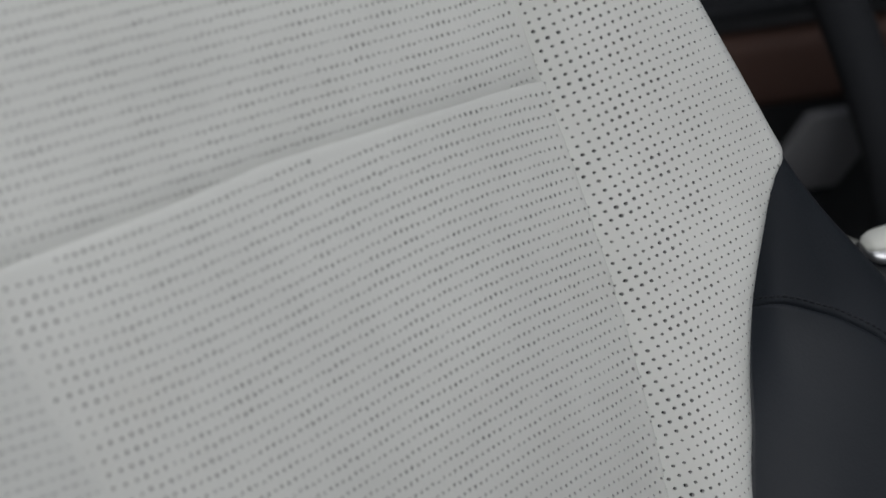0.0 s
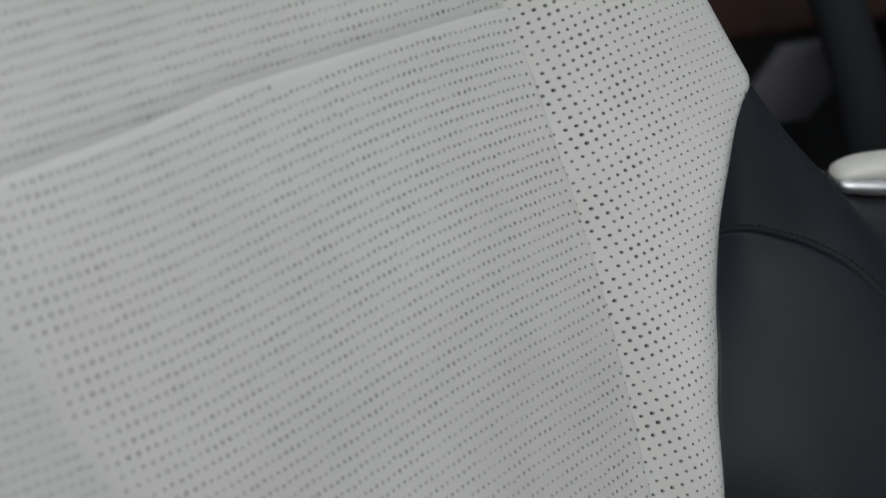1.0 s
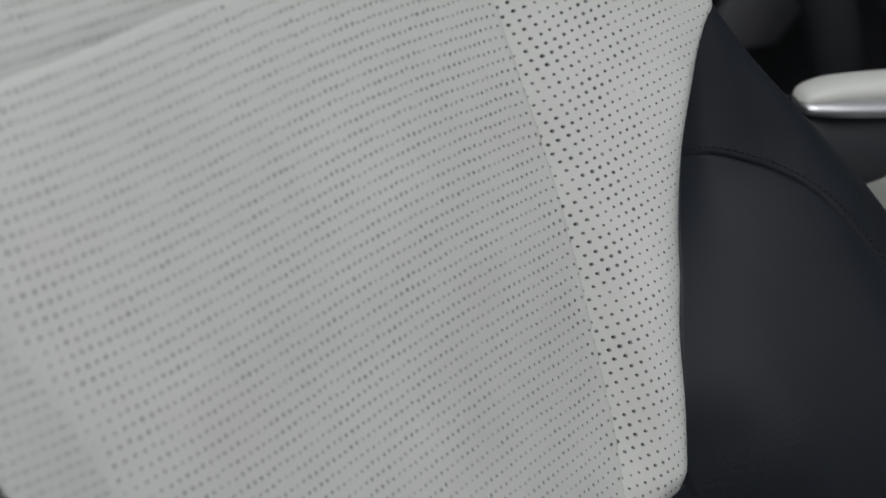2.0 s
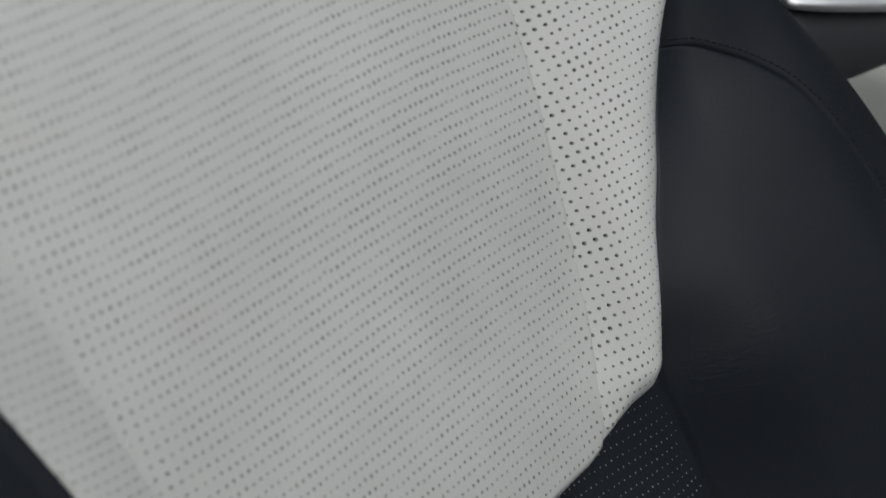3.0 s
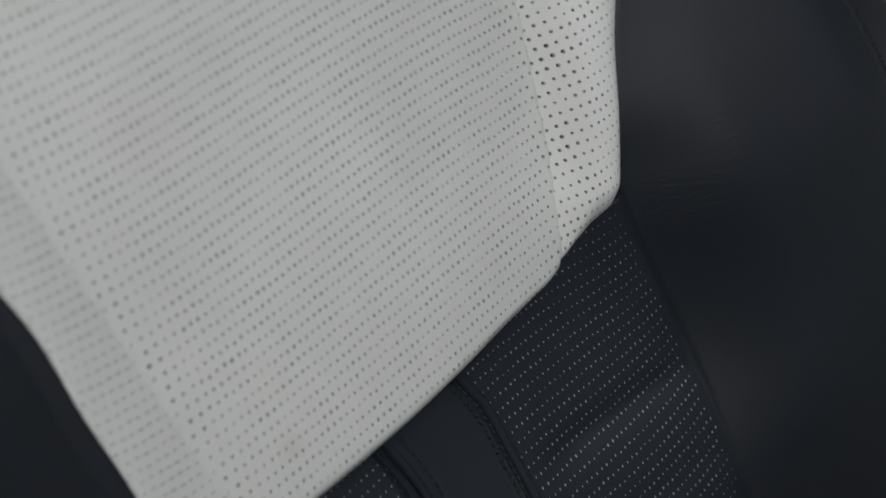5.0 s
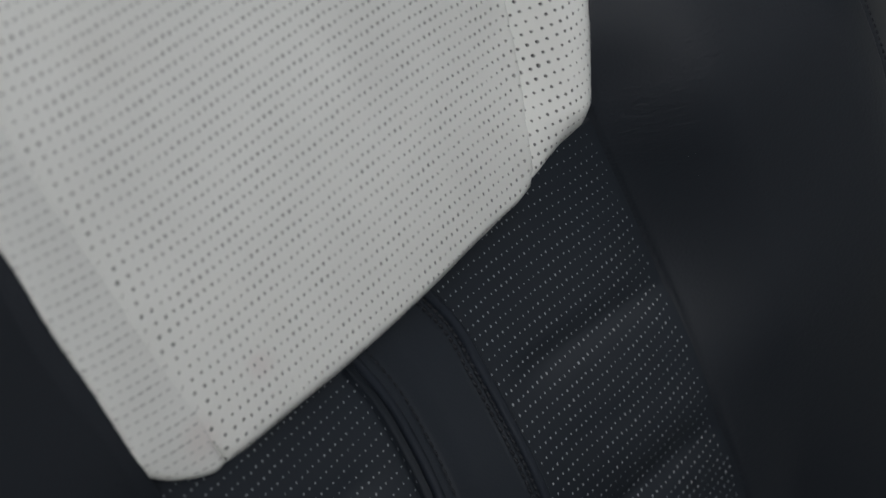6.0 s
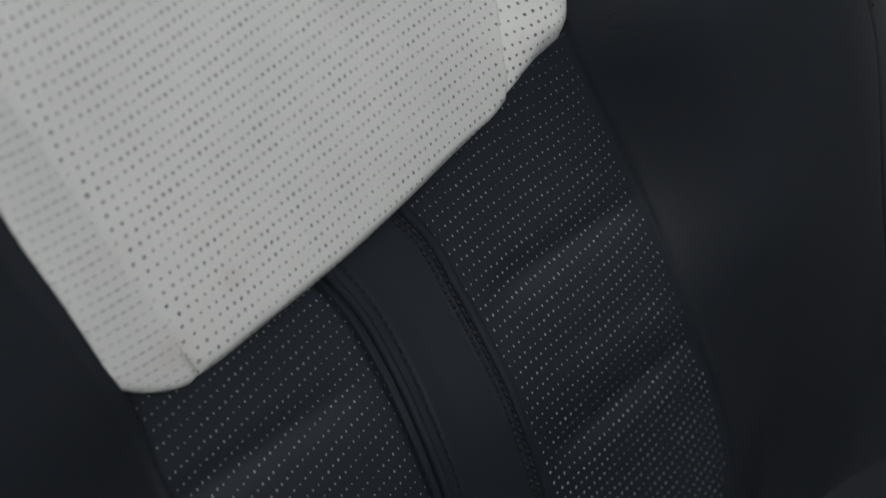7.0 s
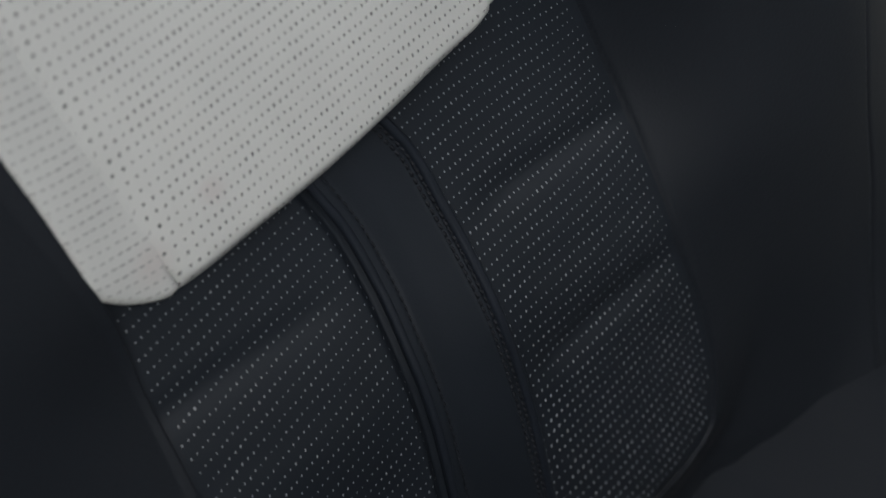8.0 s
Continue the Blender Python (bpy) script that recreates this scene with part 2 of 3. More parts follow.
def upholstery(name, poly, base, cols, rows, material, lining=None, wall=None, radius=0.006, drop=1.0, hole=None, margin=0.003, depth=0.0016, tuck=0.005, warp=None, crisp=False):
    """A sewn panel over a support of height base(u, v), on cells round columns and rows; warp lays them on the panel.
    hole(i, j, u, v) gives each cell's hole radii along its sides and its shift; each hole has walls and a floor."""
    cols, rows = np.asarray(cols, float), np.asarray(rows, float)
    lay = warp or (lambda a, b: (a, b))
    bend = radius if callable(radius) else (lambda u, v: radius)
    dip = drop if callable(drop) else (lambda u, v: drop)
    radius = 0.020 if callable(radius) else radius
    ce = np.concatenate(([1.5 * cols[0] - 0.5 * cols[1]], (cols[1:] + cols[:-1]) / 2, [1.5 * cols[-1] - 0.5 * cols[-2]]))
    re = np.concatenate(([1.5 * rows[0] - 0.5 * rows[1]], (rows[1:] + rows[:-1]) / 2, [1.5 * rows[-1] - 0.5 * rows[-2]]))

    def height(u, v):
        return base(u, v) + rolled(inside_by(poly, u, v), bend(u, v), dip(u, v))

    def face(u, v):
        d = inside_by(poly, u, v)
        return base(u, v) + rolled(np.maximum(d, 0.0) if crisp else d, bend(u, v), dip(u, v))

    cu, cv = np.meshgrid(cols, rows, indexing="ij")
    cu, cv = lay(cu, cv)
    dc = inside_by(poly, cu, cv)
    size = 0.0055 if warp else max(np.diff(ce).max(), np.diff(re).max())
    P, N, faces, loops, slot, total = [], [], [], [], [], [0]

    def add(u, v, n, up=True):
        """Adds points with the normals of the cover; gives the first one's number."""
        P.append(np.stack([u, v, n], -1).reshape(-1, 3))
        if up:
            e = 0.0004
            gu = (face(u + e, v) - face(u - e, v)) / (2 * e)
            gv = (face(u, v + e) - face(u, v - e)) / (2 * e)
            k = np.stack([-gu, -gv, np.ones_like(gu)], -1).reshape(-1, 3)
            N.append(k / np.linalg.norm(k, axis=1)[:, None])
        else:
            N.append(np.tile((0.0, 0.0, 1.0), (P[-1].shape[0], 1)))
        first = total[0]
        total[0] += P[-1].shape[0]
        return first

    def fill(index, number, normal=None):
        faces.extend(index.tolist())
        slot.extend([number] * len(index))
        loops.append((index, normal))

    ring = np.array([(-1, -1), (0, -1), (1, -1), (1, 0), (1, 1), (0, 1), (-1, 1), (-1, 0)], float)
    if hole:
        rest = margin(cu, cv) if callable(margin) else margin
        ii, jj = np.nonzero(dc > rest + size * 0.2)
    else:
        ii = jj = np.zeros(0, int)
    if len(ii):
        mu, mv = cols[ii], rows[jj]
        u0, u1, v0, v1 = ce[ii], ce[ii + 1], re[jj], re[jj + 1]
        ou = np.where(ring[:, 0] < 0, u0[:, None], np.where(ring[:, 0] > 0, u1[:, None], mu[:, None]))
        ov = np.where(ring[:, 1] < 0, v0[:, None], np.where(ring[:, 1] > 0, v1[:, None], mv[:, None]))
        ru, rv, su, sv = hole(mu, mv, cu[ii, jj], cv[ii, jj])
        unit = ring / np.linalg.norm(ring, axis=1)[:, None]
        hu, hv = lay(mu[:, None] + su[:, None] + ru[:, None] * unit[:, 0], mv[:, None] + sv[:, None] + rv[:, None] * unit[:, 1])
        ou, ov = lay(ou, ov)
        hn = height(hu, hv)
        a = add(ou, ov, height(ou, ov))
        b = add(hu, hv, hn)
        c = add(hu, hv, hn - depth, False)
        k = np.arange(len(ii))[:, None] * 8
        i0, i1 = np.arange(8)[None, :], (np.arange(8)[None, :] + 1) % 8
        fill(np.stack([a + k + i0, a + k + i1, b + k + i1, b + k + i0], -1).reshape(-1, 4), 0)
        inward = np.stack([-unit[:, 0], -unit[:, 1], np.full(8, 0.2)], -1)
        four = np.stack([inward, np.roll(inward, -1, 0), np.roll(inward, -1, 0), inward], 1)
        fill(np.stack([b + k + i0, b + k + i1, c + k + i1, c + k + i0], -1).reshape(-1, 4), 2, np.tile(four, (len(ii), 1, 1)))
        fill(c + k + i0, 1)
    done = np.zeros(dc.shape, bool)
    done[ii, jj] = True
    near = (dc < radius + size) & (dc > -tuck - size)
    for cells, parts in ((near & ~done, 6), ((dc >= radius + size) & ~done, 2)):
        i, j = np.nonzero(cells)
        if not len(i):
            continue
        f = np.linspace(0, 1, parts + 1)
        u = ce[i][:, None, None] + (ce[i + 1] - ce[i])[:, None, None] * f[None, :, None] + 0 * f[None, None, :]
        v = re[j][:, None, None] + (re[j + 1] - re[j])[:, None, None] * f[None, None, :] + 0 * f[None, :, None]
        u, v = lay(u, v)
        first = add(u, v, height(u, v))
        idx = first + np.arange(u.size).reshape(u.shape)
        quads = np.stack([idx[:, :-1, :-1], idx[:, 1:, :-1], idx[:, 1:, 1:], idx[:, :-1, 1:]], -1).reshape(-1, 4)
        dq = inside_by(poly, (u[:, :-1, :-1] + u[:, 1:, 1:]) / 2, (v[:, :-1, :-1] + v[:, 1:, 1:]) / 2).ravel()
        fill(quads[dq > -tuck], 0)
    pts, nor = np.concatenate(P), np.concatenate(N)
    _, keep, same = np.unique(np.round(pts * 1e6).astype(np.int64), axis=0, return_index=True, return_inverse=True)
    same = same.ravel()
    used = np.unique(np.concatenate([same[i].ravel() for i, _ in loops]))
    number = np.full(len(keep), -1)
    number[used] = np.arange(len(used))
    split = np.concatenate([(nor[i] if n is None else n).reshape(-1, 3) for i, n in loops])
    mesh = bpy.data.meshes.new(name)
    mesh.from_pydata(pts[keep][used].tolist(), [], [number[same[f]].tolist() for f in faces])
    for m in (material, lining or material, wall or material):
        mesh.materials.append(m)
    mesh.polygons.foreach_set("material_index", slot)
    mesh.polygons.foreach_set("use_smooth", [True] * len(faces))
    mesh.normals_split_custom_set((split / np.linalg.norm(split, axis=1)[:, None]).tolist())
    return mesh


# ---------------------------------------------------------------- the seat's forms (u across, v up the backrest, n out of it)
seam_r = curve_of((-0.06, 0.080), (0.019, 0.091), (0.075, 0.0997), (0.122, 0.1043), (0.19, 0.1077), (0.265, 0.106), (0.331, 0.1002), (0.45, 0.089))
seam_l = curve_of((-0.06, -0.081), (-0.018, -0.088), (0.03, -0.098), (0.085, -0.107), (0.131, -0.1155), (0.175, -0.124), (0.213, -0.1335), (0.277, -0.147), (0.36, -0.155), (0.45, -0.150))
edge_r = curve_of((-0.06, 0.096), (0.0, 0.110), (0.041, 0.1227), (0.079, 0.1330), (0.103, 0.1406), (0.125, 0.1504), (0.137, 0.1548), (0.175, 0.1715), (0.197, 0.1815), (0.215, 0.190), (0.24, 0.21))
edge_l = curve_of((-0.04, -0.1154), (0.013, -0.1227), (0.043, -0.1265), (0.066, -0.1303), (0.108, -0.1352), (0.136, -0.1431), (0.159, -0.1504), (0.2, -0.1674), (0.24, -0.1934))
rim_r = curve_of((-0.32, 0.29), (-0.2, 0.32), (-0.05, 0.332), (0.03, 0.318), (0.088, 0.295), (0.131, 0.2715), (0.153, 0.257), (0.201, 0.2265), (0.2296, 0.2125), (0.272, 0.199), (0.305, 0.189), (0.36, 0.174), (0.46, 0.15))
low_r = curve_of((-0.298, 0.08), (-0.2804, 0.1111), (-0.2692, 0.1359), (-0.2419, 0.1493), (-0.1972, 0.1523), (-0.1419, 0.1455), (-0.094, 0.1450), (-0.07, 0.1445), (-0.0467, 0.1422), (-0.0167, 0.1372), (0.0075, 0.1310), (0.0244, 0.1270), (0.041, 0.1236))
low_l = curve_of((-0.30, -0.10), (-0.27, -0.128), (-0.2, -0.130), (-0.1, -0.1205), (-0.05, -0.119), (-0.017, -0.118), (0.01, -0.122))


def smooth(a, b, x):
    t = np.clip((np.asarray(x) - a) / (b - a), 0, 1)
    return t * t * (3 - 2 * t)


def centre_height(u, v):
    """The white panel: a slightly crowned pad."""
    l, r = seam_l(v), seam_r(v)
    q = (2 * u - l - r) / (r - l)
    soft = 0.0012 * np.sin(31 * u + 17 * v) * np.sin(23 * v - 9 * u + 1.0) * (1 - np.minimum(q * q, 1.0) ** 2)
    return -0.002 + 0.009 * (1 - np.clip(q, -1.2, 1.2) ** 2) - 0.0014 * smooth(0.86, 1.0, q) + 0.0022 * smooth(0.10, 0.03, v) * smooth(0.78, 1.05, q) + soft


def lumbar_form(v):
    return -0.009 + 0.020 * np.exp(-((v + 0.13) / np.where(v > -0.13, 0.07, 0.14)) ** 2) - 0.014 * smooth(-0.25, -0.31, v) ** 2


def lumbar_meet(v):
    """How much the bolster's sewn edge stands above the lumbar part towards the white strip."""
    return (0.010 - lumbar_form(v)) * smooth(-0.085, 0.09, v)


def lumbar_height(u, v):
    """The dark lower part: it swells forward and has pulled folds across."""
    away = smooth(0.03, 0.06, np.abs(u - 0.012))
    f1 = v + 0.0655 + 0.06 * (np.abs(u) - 0.09) ** 2
    f2 = v + 0.148 - 0.10 * np.clip(u - 0.09, -0.2, 0.2)
    f3 = v + 0.106 + 0.02 * u
    folds = -0.0026 * np.exp(-(f1 / 0.008) ** 2) - 0.0031 * np.exp(-(f2 / 0.009) ** 2) + 0.0008 * np.exp(-((f2 + 0.02) / 0.008) ** 2) - 0.0010 * np.exp(-(f3 / 0.008) ** 2)
    gap = -0.0035 * np.exp(-((u - strap_a(v) + 0.0030) / 0.0028) ** 2)
    return lumbar_form(v) + gap + folds * away * np.where(u < 0.012, 0.6, 1.15) * (0.35 + 0.65 * smooth(0.0, 0.03, low_r(v) - u)) + lumbar_meet(v) * smooth(0.055, 0.0, low_r(v) - u)


edge_soft = curve_of((-0.30, 0.11), (-0.26, 0.143), (-0.2, 0.152), (-0.1, 0.147), (-0.02, 0.140), (0.04, 0.1285), (0.1, 0.1395), (0.16, 0.1630), (0.205, 0.1805), (0.235, 0.183), (0.27, 0.172), (0.32, 0.152), (0.46, 0.118))
edge_sewn = curve_of((0.0, 0.110), (0.041, 0.1236), (0.079, 0.1339), (0.103, 0.1412), (0.137, 0.1550), (0.175, 0.1710), (0.2, 0.1795), (0.22, 0.182), (0.245, 0.180), (0.28, 0.168), (0.32, 0.152), (0.46, 0.118))
edge_soft_l = curve_of((-0.30, 0.12), (-0.2, 0.135), (-0.1, 0.126), (-0.03, 0.124), (0.013, 0.1285), (0.06, 0.1385), (0.108, 0.1435), (0.158, 0.158), (0.205, 0.176), (0.25, 0.185), (0.32, 0.172), (0.46, 0.14))


def wing(u, seam, sewn, edge, rim, high, crown, reach=0.55, foot=-0.004):
    """One side of the backrest: the strip swells from its seam to the bolster, which is crowned and falls off at the rim."""
    s = np.clip((u - seam) / np.maximum(sewn - seam, 0.01), -0.4, 1)
    strip = foot + (high - foot) * np.sin(s * math.pi / 2 * 0.93) / math.sin(math.pi / 2 * 0.93)
    wide = np.maximum(rim - edge, 0.004)
    q = (u - edge) / wide
    top = 0.014 * crown * np.tanh(wide / 0.1) + np.maximum(0.018 - high, 0)
    rise = top * np.sin(np.clip(q / reach, 0, 1) * math.pi / 2)
    p = np.clip((q - 0.5) / 0.5, 0, 1)
    fall = (high + top) * (1 - np.sqrt(1 - p * p * 0.985))
    over = np.where(q > 1, (u - rim) * 6.0, 0.0)
    return strip + np.where(q > 0, rise - fall - over, 0.0)


bolster_depth = curve_of((-0.42, -0.040), (-0.30, -0.026), (-0.24, -0.017), (-0.16, -0.003), (-0.09, 0.012), (-0.02, 0.020), (0.03, 0.019), (0.06, 0.013), (0.1, 0.003), (0.16, -0.012), (0.22, -0.018))


def right_height(u, v, high=0.013, blend=(-0.085, 0.09)):
    rim = rim_r(v)
    edge = np.minimum(edge_soft(v), rim - 0.012)
    sewn = np.where(v < 0.041, low_r(v), np.minimum(edge_sewn(v), rim - 0.012))
    seam = seam_r(v) + smooth(0.03, -0.03, v) * (sewn - 0.03 - seam_r(v))
    low = lumbar_form(v) + 0.003
    q = (u - edge) / np.maximum(rim - edge, 0.004)
    deep = bolster_depth(v) * smooth(-0.05 - 0.07 * smooth(0.04, 0.08, v), 0.25, q) * smooth(0.95, 0.55, q) * smooth(0.23, 0.14, v)
    return deep + wing(u, seam, sewn, edge, rim, low + (high - low) * smooth(blend[0], blend[1], v), smooth(0.25, 0.17, v), 0.70 + 0.15 * smooth(0.12, 0.0, v)) - 0.06 * smooth(-0.30, -0.40, v) ** 2


def right_strip(u, v):
    low = smooth(0.16, 0.04, v)
    return right_height(u, v, 0.021, (-0.01, 0.045)) - 0.0050 * smooth(0.03, 0.07, v) * (1 - smooth(0.0015 + 0.0045 * low, 0.016 + 0.004 * low, u - seam_r(v)))


def left_height(u, v):
    rim = rim_r(v) + 0.01
    edge = np.minimum(edge_soft_l(v), rim - 0.012)
    sewn = np.where(v < -0.03, np.maximum(-low_l(v), 0.1), -edge_l(np.clip(v, -0.03, 0.235)))
    seam = -seam_l(v) + smooth(0.0, -0.05, v) * (sewn - 0.03 + seam_l(v))
    low = lumbar_form(v) + 0.003
    return wing(-u, seam, sewn, edge, rim, low + (0.0045 - low) * smooth(-0.07, 0.01, v), smooth(0.25, 0.17, v), foot=-0.001) - 0.06 * smooth(-0.19, -0.29, v) ** 2


SEAT = thing("car_seat", "white and navy leather car seat with perforated backrest", "car seat", pose(0, 0, 0.78, 70, 0, 0))

# the perforation: a square lattice in the leather, laid and pulled over each panel
def power_sum(c, u, v):
    """A polynomial of (u, v) in decimetres, its coefficients ordered by the power of u, then of v."""
    deg = {3: 1, 6: 2, 10: 3}[len(c)]
    return sum(k * u ** p * v ** q for k, (p, q) in zip(c, [(p, q) for p in range(deg + 1) for q in range(deg + 1 - p)]))


def rounding(u, v):
    """The leather that the rounded sides of the centre panel take up."""
    return 3.686 * np.exp(-np.maximum(u - seam_l(v), -0.01) / 0.021) - 2.106 * np.exp(-np.maximum(seam_r(v) - u, -0.01) / 0.02)


def lattice(across, up, box, rolled_sides=False):
    """Gives warp(i, j): where hole i, j of the lattice lies. Outside box (u0, u1, v0, v1) the lattice runs on straight."""
    u0, u1, v0, v1 = box

    def index(u, v):
        if rolled_sides:
            l, r = seam_l(v), seam_r(v)
            q = (2 * u - l - r) / (r - l)
            pull = 0.0048 * smooth(0.74, 1.0, q) - 0.0014 * smooth(0.86, 1.0, q)
            u, v = u + 0.72 * pull, v - 0.31 * pull
        cu, cv = np.clip(u, u0, u1), np.clip(v, v0, v1)
        out = []
        for c in (across, up):
            e = 1e-4
            f = power_sum(c, cu * 10, cv * 10)
            fu = (power_sum(c, (cu + e) * 10, cv * 10) - f) / e
            fv = (power_sum(c, cu * 10, (cv + e) * 10) - f) / e
            out.append(f + fu * (u - cu) + fv * (v - cv))
        if rolled_sides:
            out[0] = out[0] + rounding(u, v)
        return out

    def warp(i, j):
        u = np.full(np.shape(i), (u0 + u1) / 2)
        v = np.full(np.shape(i), (v0 + v1) / 2)
        for _ in range(14):
            e = 1e-5
            a, b = index(u, v)
            au, bu = (k - m for k, m in zip(index(u + e, v), (a, b)))
            av, bv = (k - m for k, m in zip(index(u, v + e), (a, b)))
            det = (au * bv - av * bu) / e
            du, dv = (bv * (i - a) - av * (j - b)) / det, (au * (j - b) - bu * (i - a)) / det
            u, v = u + np.clip(du, -0.04, 0.04), v + np.clip(dv, -0.04, 0.04)
        return u, v
    return warp


def punched(across, up, spread=0.2, wave=(0.93, 0.42), taper=None):
    """Hole radii, as shares of the lattice, that swell and shrink in drifting groups, with a little unevenness."""
    rng = np.random.default_rng(4)

    def radii(i, j, u, v):
        group = np.sin(i * wave[0] + j * 0.35) + np.sin(j * 1.05 - i * wave[1])
        f = np.clip(1 + spread * 0.5 * group + rng.normal(0, 0.07, len(i)), 0.5, 1.5)
        if taper:
            f = f * taper(u, v)
        shift = rng.normal(0, 0.03, (2, len(i)))
        return across * f, up * f, shift[0], shift[1]
    return radii


MAIN_LAY = lattice((-2.566, -2.363, 3.018, -0.579, 33.143, 1.568, -0.184, -0.746, 0.458, -0.331),
                   (-27.331, 17.494, 0.522, 0.011, -3.096, 0.852, -0.005, 0.954, -0.045, 0.844), (-0.13, 0.09, 0.03, 0.27), True)
UPPER_LAY = lattice((9.801, 3.488, 35.728), (-69.465, 21.082, 0.928), (-0.1, 0.05, 0.31, 0.34), True)
STRIP_LAY = lattice((-42.038, 12.423, -1.055, -0.752, 26.932, -6.903, 5.185, 3.75, -6.646, 3.721),
                    (-21.832, 18.723, 0.549, -12.266, 1.008, 2.659), (0.095, 0.19, 0.05, 0.29))
LOW_R_LAY = lattice((-8.876, 9.718, 4.78, 0.698, 29.938, 2.808, -0.047, 1.362, -0.856, -0.106),
                    (4.078, 15.825, -1.271, -0.537, -7.325, -0.587, 0.023, 7.799, 0.941, -3.213), (0.03, 0.135, -0.235, -0.01))
LOW_L_LAY = lattice((22.095, 5.943, 2.421, 30.17, -0.745, 0.624), (10.278, 17.862, 0.531, -2.349, 2.082, 0.131), (-0.09, -0.02, -0.12, -0.02))


bottom_c = curve_of((-0.10, -0.0262), (-0.085, -0.0250), (-0.0495, -0.0180), (-0.0154, -0.0114), (0.0231, -0.0032), (0.0603, 0.0048), (0.0885, 0.0122), (0.10, 0.0162))
crease = curve_of((-0.16, 0.3), (-0.12, 0.3008), (-0.072, 0.3013), (-0.052, 0.3023), (-0.035, 0.3032), (-0.0145, 0.3024), (0.0125, 0.3010), (0.035, 0.2998), (0.06, 0.2984), (0.08, 0.2974), (0.0995, 0.2955), (0.112, 0.2942))
main_poly = outline([(float(u), float(bottom_c(u))) for u in np.linspace(-0.0900, 0.0905, 32)]
                    + [(float(seam_r(v)) + 0.0031 + 0.0022 * float(smooth(0.26, 0.14, v)) - 0.0015 * float(smooth(0.08, 0.02, v)), v) for v in np.linspace(0.02, 0.290, 40)]
                    + [(float(u), float(crease(u))) for u in np.linspace(0.1062, -0.148, 40)]
                    + [(float(seam_l(v)) - 0.0015 * float(smooth(0.03, -0.01, v)), v) for v in np.linspace(0.295, -0.018, 40)])
upper_poly = outline([(float(u), float(crease(u))) for u in np.linspace(-0.15, 0.1062, 40)]
                     + [(float(seam_r(v)) + 0.0026, v) for v in np.linspace(0.30, 0.44, 20)]
                     + [(float(seam_l(v)), v) for v in np.linspace(0.44, 0.305, 20)])


def main_bend(u, v):
    return 0.003 + 0.010 * (1 - smooth(0.0, 0.02, v - bottom_c(u))) * (1 - 0.85 * smooth(0.045, 0.088, u)) + 0.001 * (1 - smooth(0.0, 0.014, crease(u) - v))


def main_drop(u, v):
    return 1 - 0.86 * (1 - smooth(0.0, 0.016, crease(u) - v))


def upper_bend(u, v):
    return 0.003 + 0.014 * (1 - smooth(0.0, 0.024, v - crease(u)))


def strip_bend(u, v):
    s = (u - seam_r(v)) / (edge_r(v) - seam_r(v))
    return 0.0006 + 0.0194 * smooth(0.1, 0.7, s) * (1 - 0.8 * smooth(0.17, 0.22, v)) + 0.003 * smooth(0.045, 0.015, v)


def strip_bend_l(u, v):
    return 0.003 + 0.0015 * (1 - smooth(0.0, 0.025, v + 0.015 - 0.5 * (np.abs(u) - 0.09)))


part("centre_panel", upholstery("centre_panel", main_poly, centre_height, np.arange(-60, 52), np.arange(-44, 44), WHITE, PADDING, WALL,
     radius=main_bend, drop=main_drop, margin=lambda u, v: np.where(crease(u) - v < 0.008, 0.0022, 0.0005), crisp=True, warp=MAIN_LAY, hole=punched(0.162, 0.148, 0.20)), SEAT, "white perforated leather")
part("upper_panel", upholstery("upper_panel", upper_poly, centre_height, np.arange(-50, 80), np.arange(-16, 34), WHITE, PADDING, WALL,
     radius=upper_bend, drop=0.14, margin=0.0, warp=UPPER_LAY, hole=punched(0.160, 0.145, 0.28)), SEAT, "white perforated leather")

# side strips
def worn_down(u, v):
    """Holes of the right strip are stretched open at the seam and pulled shut at the bolster."""
    return 1.1 - 0.42 * smooth(0.25, 1.0, (u - seam_r(v)) / (edge_r(np.minimum(v, 0.22)) - seam_r(v)))


strip_r = outline([(float(seam_r(v)) - 0.006, v) for v in np.linspace(0.44, 0.0125, 50)] + [(0.0914, 0.0150), (0.1060, 0.0210), (0.1188, 0.0312)]
                  + [(float(edge_r(v)), v) for v in np.linspace(0.041, 0.222, 30)] + [(0.2075, 0.2315)]
                  + [(float(rim_r(v)) + 0.012, v) for v in np.linspace(0.236, 0.44, 20)])
# hole insides carry painted shade, darker than in the other white panels
part("side_strip", upholstery("side_strip", strip_r, right_strip, np.arange(-24, 60), np.arange(-50, 75), WHITE, HOLE_SHADE, CUT_SHADED,
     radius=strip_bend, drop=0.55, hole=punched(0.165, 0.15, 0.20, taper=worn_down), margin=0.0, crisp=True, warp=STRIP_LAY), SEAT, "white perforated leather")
strip_l = outline([(float(seam_l(v)) + 0.008 - 0.0070 * float(smooth(0.012, -0.012, v)), v) for v in np.linspace(0.44, -0.0205, 50)] + [(-0.0920, -0.0218), (-0.0975, -0.0203), (-0.105, -0.0168), (-0.1126, -0.0118), (-0.1196, -0.0052), (-0.1230, 0.0050)]
                  + [(float(edge_l(v)), v) for v in np.linspace(0.014, 0.222, 30)] + [(-0.195, 0.238)]
                  + [(-float(rim_r(v)) - 0.02, v) for v in np.linspace(0.245, 0.44, 20)])
